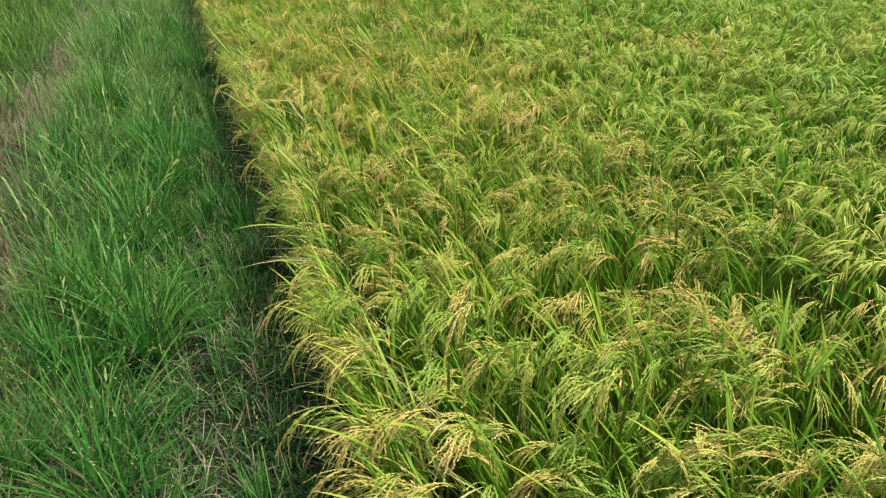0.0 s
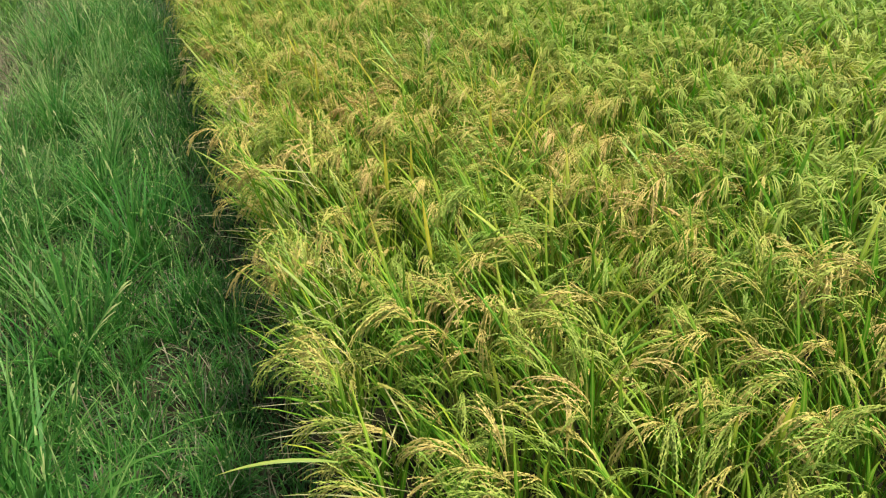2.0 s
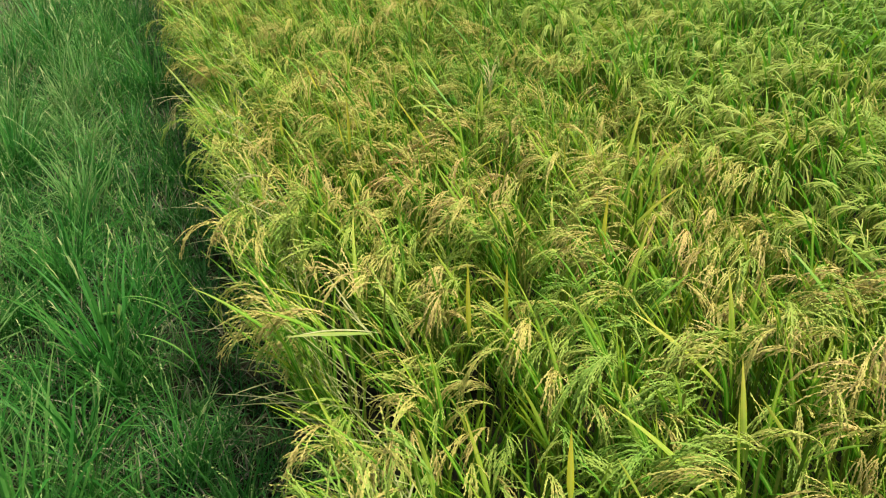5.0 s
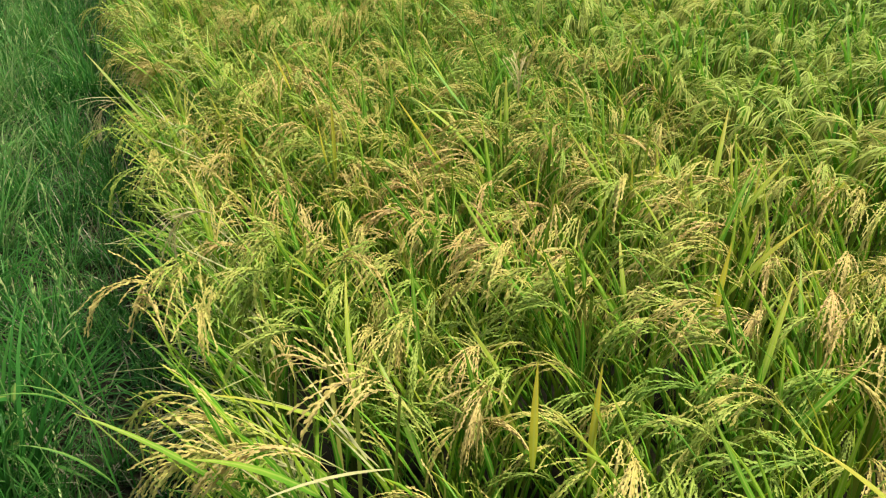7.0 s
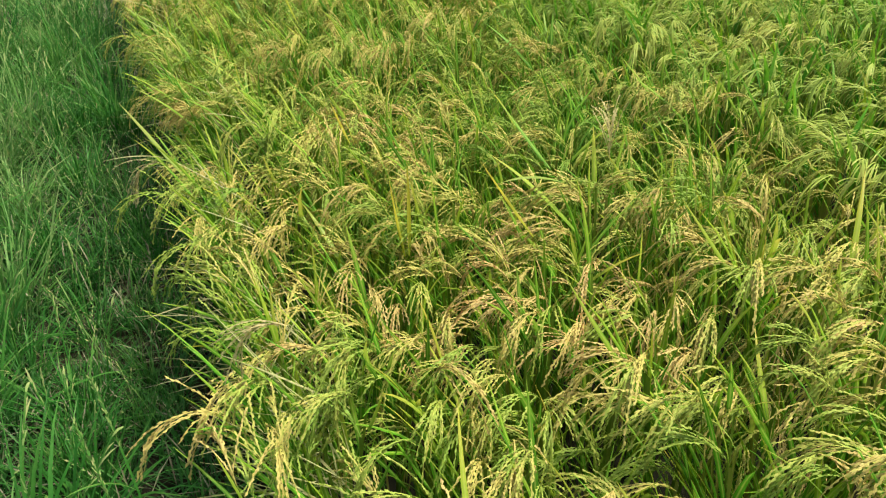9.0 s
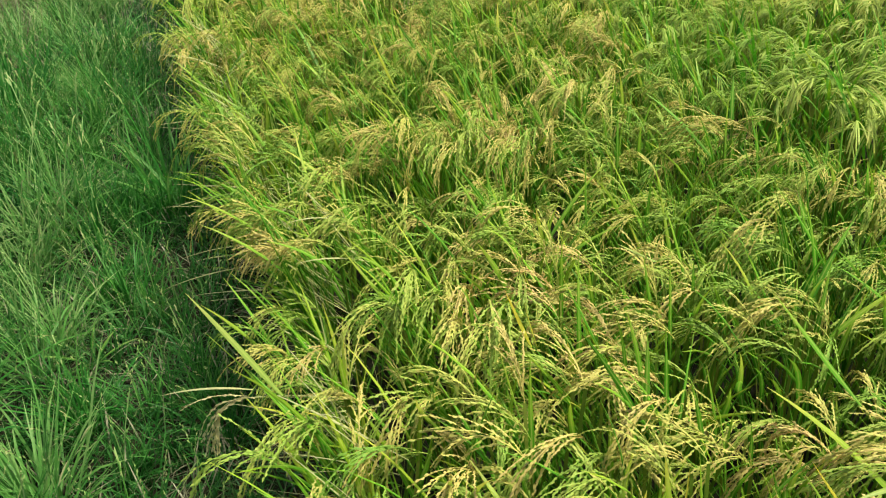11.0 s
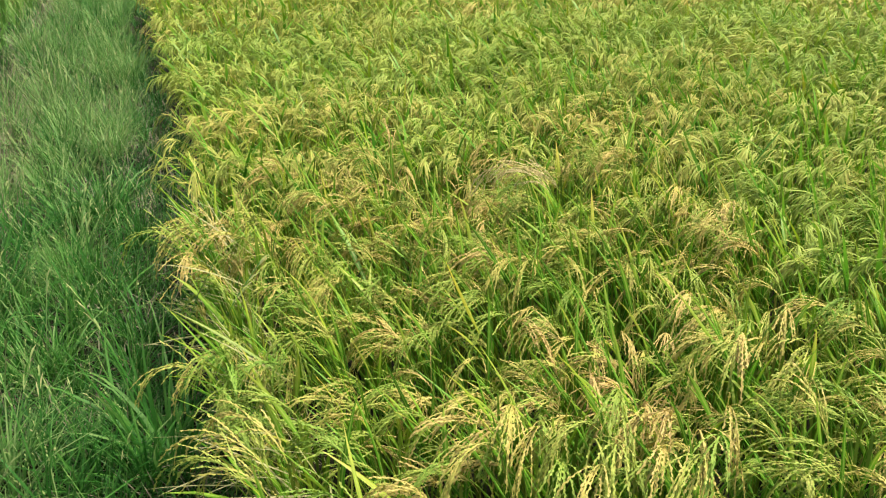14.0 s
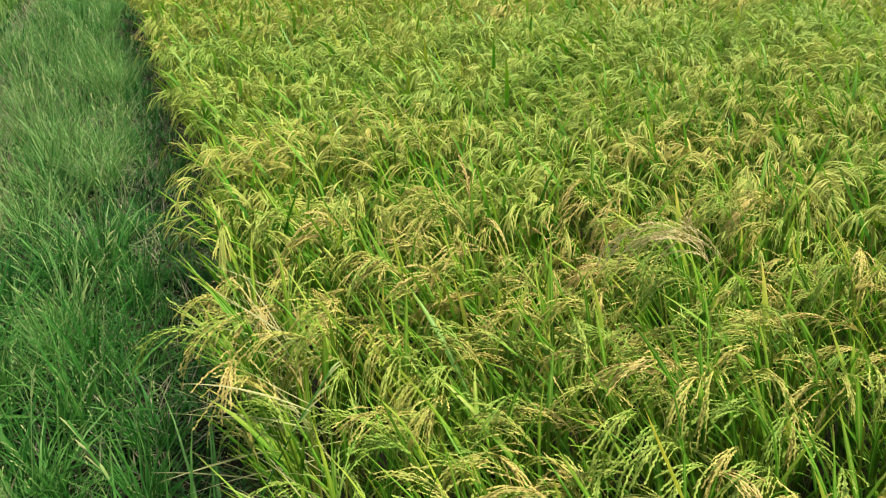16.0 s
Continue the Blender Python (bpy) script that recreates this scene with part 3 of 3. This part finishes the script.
def grass_cover():
    rng = np.random.default_rng(11)
    root = tagged(new("bund_grass"), "short green grass covering the earthen bund", "grass", kind="stuff")
    g = Geo()
    for n, y0, y1, wide in ((2400, 0.0, 8.0, 1.0), (1500, 7.5, 16.0, 1.6), (620, 16.0, 30.0, 3.0), (420, -6.0, 0.0, 2.2)):
        c = scatter(rng, n, -1.4, 0.36, y0, y1)
        r = from_edge(c[:, 0], c[:, 1])
        strip = np.exp(-((c[:, 0] - strip_x(c[:, 1])) / 0.26) ** 4)
        trodden = np.exp(-((r + 0.12 - 0.1 * np.sin(0.8 * c[:, 1])) / 0.2) ** 2) * np.interp(c[:, 1], (3.0, 4.5), (1.0, 0.3))
        c = c[rng.random(n) > np.maximum(0.74 * strip, 0.38 * trodden)]
        n = len(c)
        r = from_edge(c[:, 0], c[:, 1])
        trodden = np.exp(-((r + 0.12 - 0.1 * np.sin(0.8 * c[:, 1])) / 0.2) ** 2) * np.interp(c[:, 1], (3.0, 4.5), (1.0, 0.3))
        tall = rng.uniform(0.07, 0.25, n) * (1 - 0.45 * trodden) * np.where(r < -0.45, 1.25, 1.0)
        drift = rng.uniform(0, 2 * np.pi, n)
        each = 10
        b = np.repeat(c, each, 0)
        n *= each
        b[:, :2] += rng.normal(0, 0.022, (n, 2))
        b[:, 2] = soil_height(b[:, 0], b[:, 1]) - 0.005
        ln = np.repeat(tall, each) * rng.uniform(0.5, 1.15, n)
        path = arcs(b, np.repeat(drift, each) + rng.normal(0, 1.0, n), rng.uniform(0.05, 0.6, n), rng.uniform(0.1, 1.3, n), ln, 3, wobble=rng.normal(0, 0.5, n))
        strips(g, path, taper(n, 3, rng.uniform(0.0035, 0.0075, n) * wide), twist=rng.normal(0, 0.5, n))
    low = Geo()
    n = 42000
    b = scatter(rng, n, -1.2, 0.40, 0.0, 11.5)
    path = arcs(b, rng.uniform(0, 2 * np.pi, n), rng.uniform(0.5, 1.45, n), rng.uniform(0.1, 0.9, n), rng.uniform(0.04, 0.13, n), 2, wobble=rng.normal(0, 0.6, n))
    strips(low, path, taper(n, 2, rng.uniform(0.003, 0.008, n)), twist=rng.normal(0, 0.5, n))
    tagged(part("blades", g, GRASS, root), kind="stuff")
    tagged(part("matted_blades", low, MAT, root), kind="stuff")
    dead = Geo()
    n = 14000
    b = scatter(rng, n, -1.6, 0.4, 0.0, 16.0)
    path = arcs(b + np.array([0, 0, 0.012]), rng.uniform(0, 2 * np.pi, n), rng.uniform(0.5, 1.6, n), rng.uniform(-0.2, 0.5, n), rng.uniform(0.04, 0.15, n), 2)
    strips(dead, path, taper(n, 2, rng.uniform(0.002, 0.006, n)))
    n = 3000
    b = scatter(rng, n, -0.32, 0.34, 0.0, 13.0)
    path = arcs(b + np.array([0, 0, 0.03]), rng.uniform(0, 2 * np.pi, n), rng.uniform(0.2, 1.4, n), rng.uniform(-0.2, 0.6, n), rng.uniform(0.05, 0.16, n), 2)
    strips(dead, path, taper(n, 2, rng.uniform(0.003, 0.007, n)))
    thatch = Geo()
    for n, y0, y1, wide in ((26000, 0.0, 14.0, 1.0), (8000, 14.0, 30.0, 2.5), (3000, -6.0, 0.0, 2.0)):
        b = scatter(rng, n, 0, 1, y0, y1)
        b[:, 0] = strip_x(b[:, 1]) + rng.normal(0, 0.22, n)
        b[:, 2] = soil_height(b[:, 0], b[:, 1]) - 0.005
        path = arcs(b, rng.uniform(0, 2 * np.pi, n), rng.uniform(0.2, 1.5, n), rng.uniform(0.0, 0.8, n), rng.uniform(0.10, 0.32, n), 2)
        strips(thatch, path, taper(n, 2, rng.uniform(0.0025, 0.006, n) * wide))
    straw = tagged(new("dead_straw"), "dry brown straw and dead grass lying on the bund", "straw", kind="stuff")
    tagged(part("stalks", dead, STRAW, straw), kind="stuff")
    tagged(part("thatch", thatch, THATCH, straw, "brown trodden thatch"), kind="stuff")
    far = Geo()
    for n, y0, y1, wide in ((18000, 0.0, 14.0, 1.25), (9000, 14.0, 32.0, 2.8), (4500, -6.0, 0.5, 2.6)):
        b = scatter(rng, n, -7.4, -1.2, y0, y1)
        b = b[b[:, 0] < strip_x(b[:, 1]) - rng.uniform(0.12, 0.40, n)]
        n = len(b)
        path = arcs(b, rng.uniform(0, 2 * np.pi, n), rng.uniform(0.05, 0.5, n), rng.uniform(0.1, 0.9, n), rng.uniform(0.25, 0.55, n), 2)
        strips(far, path, taper(n, 2, rng.uniform(0.007, 0.012, n) * wide))
    field = tagged(new("tall_grass_beyond"), "tall bright green grass beyond the dry strip", "grass", kind="stuff")
    tagged(part("blades", far, FIELD, field), kind="stuff")


def tuft_geo(rng, size, seg=5):
    blades, stalks, seeds = Geo(), [], []
    n = 66
    az = rng.uniform(0, 2 * np.pi, n)
    base = np.stack([np.cos(az), np.sin(az), 0 * az], -1) * rng.uniform(0, 0.07, n)[:, None]
    path = arcs(base, az + rng.normal(0, 0.4, n), rng.uniform(0.03, 0.75, n), rng.uniform(0.1, 1.2, n), rng.uniform(0.10, 0.38, n) * size, seg, wobble=rng.normal(0, 0.3, n))
    strips(blades, path, taper(n, seg, rng.uniform(0.0036, 0.0090, n)), twist=rng.normal(0, 0.5, n))
    k = 3
    az = rng.uniform(0, 2 * np.pi, k)
    path = arcs(np.zeros((k, 3)), az, rng.uniform(0.05, 0.35, k), rng.uniform(0.1, 0.5, k), rng.uniform(0.34, 0.50, k) * size, 6)
    for p in path:
        stalks.append(Geo())
        strips(stalks[-1], p[None], np.full((1, 7), 0.0017))
    tip, d = path[:, -1], unit(path[:, -1] - path[:, -2])
    for t, v in zip(tip, d):
        m = 7
        g = Geo()
        fan = unit(v + rng.normal(0, 0.07, (m, 3)))
        s = np.linspace(0, 1, 4)[None, :, None]
        p = t - v * 0.09 + rng.uniform(0, 0.10, (m, 1)) * v
        p = p[:, None, :] + fan[:, None, :] * s * rng.uniform(0.025, 0.055, (m, 1, 1)) - np.array([0, 0, 0.012]) * s ** 2
        strips(g, p, np.full((m, 4), 0.0018) * np.array([0.5, 1.2, 1.0, 0.3]))
        seeds.append(g)
    return blades, stalks, seeds


def seed_spikes():
    """Thin leaning stalks, each with a slender spike of small seeds in two ranks."""
    rng = np.random.default_rng(31)
    n, steps = 1500, 10
    b = scatter(rng, n, -0.95, 0.18, 0.3, 15.0)
    path = arcs(b, rng.uniform(0, 2 * np.pi, n), rng.uniform(0.02, 0.35, n), rng.uniform(0.05, 0.6, n), rng.uniform(0.24, 0.46, n), steps)
    stalks, spikes = Geo(), Geo()
    strips(stalks, path[:, :8], np.full((n, 8), 0.0015))
    at = np.linspace(6.0, 10.0, 13)
    i = np.minimum(at.astype(int), steps - 1)
    f = (at - i)[None, :, None]
    p = (path[:, i] * (1 - f) + path[:, i + 1] * f).reshape(-1, 3)
    t = unit(path[:, i + 1] - path[:, i]).reshape(-1, 3)
    k = len(p)
    perp = unit(np.cross(t, rng.normal(0, 1, (k, 3))))
    axis = unit(t + 0.35 * perp * np.where(np.arange(k) % 2, 1.0, -1.0)[:, None])
    size = rng.uniform(0.010, 0.014, (k, 1))
    side = unit(np.cross(axis, rng.normal(0, 1, (k, 3)))) * size * 0.17
    v = np.stack([p, p + axis * size * 0.5 + side, p + axis * size, p + axis * size * 0.5 - side], 1)
    spikes.add(v, quads=np.arange(k * 4).reshape(k, 4), along=rng.uniform(0, 1, (k, 1)) * np.ones((1, 4)))
    return stalks, spikes


def tuft(rng, label, size):
    root = new("grass_tuft")
    blades, stalks, seeds = tuft_geo(rng, size)
    tagged(part("foliage", blades, TUFT, root), kind="stuff")
    for stalk, seed in zip(stalks, seeds):
        part("seed_head", seed, SEED, part("stem", stalk, TUFT, root), "pale feathery seed head")
    return tagged(root, label, "grass tuft", "grass tufts on the bund")


def tufts():
    rng = np.random.default_rng(21)
    protos = [tuft(np.random.default_rng(400 + i), "tall green grass tuft with pale seed stalks on the bund", 1.0) for i in range(8)]
    used = set()
    spare = [tuft_geo(np.random.default_rng(450 + i), 1.0, 3) for i in range(6)]
    more, more_seed, seeding = Geo(), Geo(), Geo()
    for k in range(600):
        near = k < 130
        x, y = (rng.uniform(-0.92, -0.22) if k % 3 else rng.uniform(-0.2, 0.22), rng.uniform(0.4, 8.8)) if near else (rng.uniform(-1.0, 0.12), rng.uniform(0.4, 24.0))
        x += float(edge_x(y)) - EDGE
        m = pose(x, y, float(soil_height(x, y)) - 0.005, 0, 0, rng.uniform(0, 360)) @ Matrix.Scale(rng.uniform(0.5, 1.0) * (np.interp(y, (3.0, 5.0), (0.7, 0.95)) if x > -0.2 else 1.3), 4)
        if not near:
            b, st, sd = spare[int(rng.integers(0, 6))]
            into = seeding if x < -0.25 and rng.random() < np.interp(y, (2.5, 5.5), (0.15, 0.8)) else more
            into.merge(b.arrays(), np.array(m))
            for g in st:
                into.merge(g.arrays(), np.array(m))
            for g in sd:
                more_seed.merge(g.arrays(), np.array(m))
            continue
        i = int(rng.integers(0, 8))
        if i in used:
            copy_thing(protos[i], m)
        else:
            protos[i].matrix_basis = m
            used.add(i)
    for x, y, size in ((-0.46, 1.75, 1.35), (-0.55, 2.1, 1.4), (-0.40, 2.95, 1.45), (-0.45, 3.05, 1.3), (-0.33, 3.82, 1.35), (-0.70, 2.2, 1.2), (-0.12, 4.58, 1.4), (-0.16, 4.72, 1.3), (-0.30, 5.3, 1.1), (0.10, 3.3, 1.05),
                       (0.08, 7.58, 1.35), (0.02, 7.45, 1.25), (-0.25, 8.55, 1.2), (-0.62, 8.2, 1.25), (-0.65, 6.4, 1.2), (-0.74, 7.5, 1.35), (-0.82, 8.1, 1.4), (-0.70, 8.8, 1.4), (-0.86, 6.9, 1.3), (-0.6, 9.5, 1.3)):
        m = pose(x, y, float(soil_height(x, y)) - 0.005, 0, 0, rng.uniform(0, 360)) @ Matrix.Scale(size, 4)
        tagged(copy_thing(protos[int(rng.integers(0, 8))], m), "large dense tuft of tall bright green grass on the bund")
    rest = tagged(new("tall_bund_grass"), "tall green grass with pale seed heads along the bund", "grass", kind="stuff")
    tagged(part("blades", more, TUFT, rest), kind="stuff")
    tagged(part("seeding_blades", seeding, SEEDING, rest, "pale green seeding grass"), kind="stuff")
    tagged(part("seed_heads", more_seed, SEED, rest), kind="stuff")
    stalks, spikes = seed_spikes()
    tagged(part("stalks", stalks, SEEDING, rest), kind="stuff")
    tagged(part("spikes", spikes, SEED, rest, "slender pale seed spikes"), kind="stuff")


def rosette(x, y, size, blades, seed, label):
    """A low weed whose leaves spread from one point."""
    rng = np.random.default_rng(seed)
    root = new("weed")
    root.matrix_basis = pose(x, y, float(soil_height(x, y)), 0, 0, rng.uniform(0, 360))
    az = np.arange(blades) * 2 * np.pi / blades + rng.normal(0, 0.2, blades)
    for a in az:
        g = Geo()
        one = np.ones(1)
        path = arcs(np.zeros((1, 3)), a * one, rng.uniform(0.5, 0.9) * one, rng.uniform(0.5, 0.9) * one, rng.uniform(0.8, 1.1) * size * one, 7)
        strips(g, path, taper(1, 7, size * 0.09 * one, grow=0.5), fold=0.3)
        part("leaf", g, TUFT, root)
    stem = Geo()
    path = arcs(np.zeros((3, 3)), rng.uniform(0, 6.28, 3), rng.uniform(0.1, 0.3, 3), rng.uniform(0.1, 0.4, 3), np.full(3, size * 1.3), 5)
    strips(stem, path, np.full((3, 6), 0.0013))
    part("stem", stem, TUFT, root)
    return tagged(root, label, "weed", "weeds on the bund")


def broadleaf(x, y, height, seed):
    """A small weed with paired oval leaves on an upright stem."""
    rng = np.random.default_rng(seed)
    root = new("weed")
    root.matrix_basis = pose(x, y, float(soil_height(x, y)), 0, 0, rng.uniform(0, 360))
    stem = Geo()
    path = arcs(np.zeros((1, 3)), np.array([0.4]), np.array([0.05]), np.array([0.25]), np.array([height]), 6)
    strips(stem, path, np.full((1, 7), 0.0016))
    part("stem", stem, TUFT, root)
    for k in range(7):
        p = path[0, 1 + k * 5 // 6]
        g = Geo()
        one = np.ones(1)
        leaf = arcs(p[None], (k * 2.4 + rng.normal(0, 0.3)) * one, rng.uniform(0.7, 1.1) * one, rng.uniform(0.2, 0.7) * one, rng.uniform(0.05, 0.08) * one, 6)
        s = np.linspace(0, 1, 7)
        strips(g, leaf, (0.017 * np.sin(np.pi * s ** 0.8) + 0.0008)[None], fold=0.25)
        part("leaf", g, TUFT, root)
    return tagged(root, "small broad-leaved green weed growing in the bund grass", "weed", "weeds on the bund")


def spike_weed(foot, tip, seed):
    """A tall grass stalk that leans over, with a thick green spike of seeds and two leaves."""
    rng = np.random.default_rng(seed)
    root = new("weed")
    foot, tip = np.array(foot), np.array(tip)
    root.matrix_basis = pose(*foot)
    t = np.linspace(0, 1, 13)[:, None]
    path = (tip - foot) * t + np.array([0, 0, 0.22]) * (t - t ** 2)
    stem = Geo()
    strips(stem, path[None], np.full((1, 13), 0.0022))
    stalk = part("stem", stem, TUFT, root)
    at = np.linspace(8.0, 12.0, 60)
    p = np.stack([np.interp(at, np.arange(13), path[:, c]) for c in range(3)], -1)
    d = unit(path[-1] - path[-4])
    axis = unit(d + 0.45 * unit(rng.normal(0, 1, (60, 3))))
    side = unit(np.cross(axis, rng.normal(0, 1, (60, 3)))) * 0.0021
    v = np.stack([p, p + axis * 0.007 + side, p + axis * 0.014, p + axis * 0.007 - side], 1)
    g = Geo().add(v, quads=np.arange(240).reshape(60, 4), along=rng.uniform(0, 1, (60, 1)) * np.ones((1, 4)))
    part("seed_head", g, SEED, stalk, "thick pale green seed spike")
    for k in (3, 6):
        leaf = Geo()
        one = np.ones(1)
        strips(leaf, arcs(path[k][None], rng.uniform(2.0, 4.2) * one, 0.5 * one, 0.9 * one, rng.uniform(0.2, 0.28) * one, 7), taper(1, 7, 0.010 * one), fold=0.3)
        part("leaf", leaf, TUFT, root)
    return tagged(root, "tall leaning grass stalk with a thick pale green seed spike", "weed", "weeds on the bund")


def weeds():
    star = "low weed with narrow leaves spreading like a star"
    rosette(-0.22, 6.61, 0.17, 8, 501, star)
    rosette(-0.30, 6.35, 0.13, 7, 502, star)
    rosette(-0.20, 7.9, 0.14, 8, 503, star)
    rosette(-0.35, 2.7, 0.15, 8, 504, star)
    spike_weed((0.18, 4.30, 0.16), (0.06, 4.53, 0.76), 531)
    spike_weed((0.17, 4.52, 0.16), (0.07, 4.74, 0.70), 532)
    for k, (x, y, h) in enumerate(((-0.10, 4.81, 0.14), (-0.14, 4.74, 0.11))):
        broadleaf(x, y, h, 520 + k)


grass_cover()
tufts()
weeds()
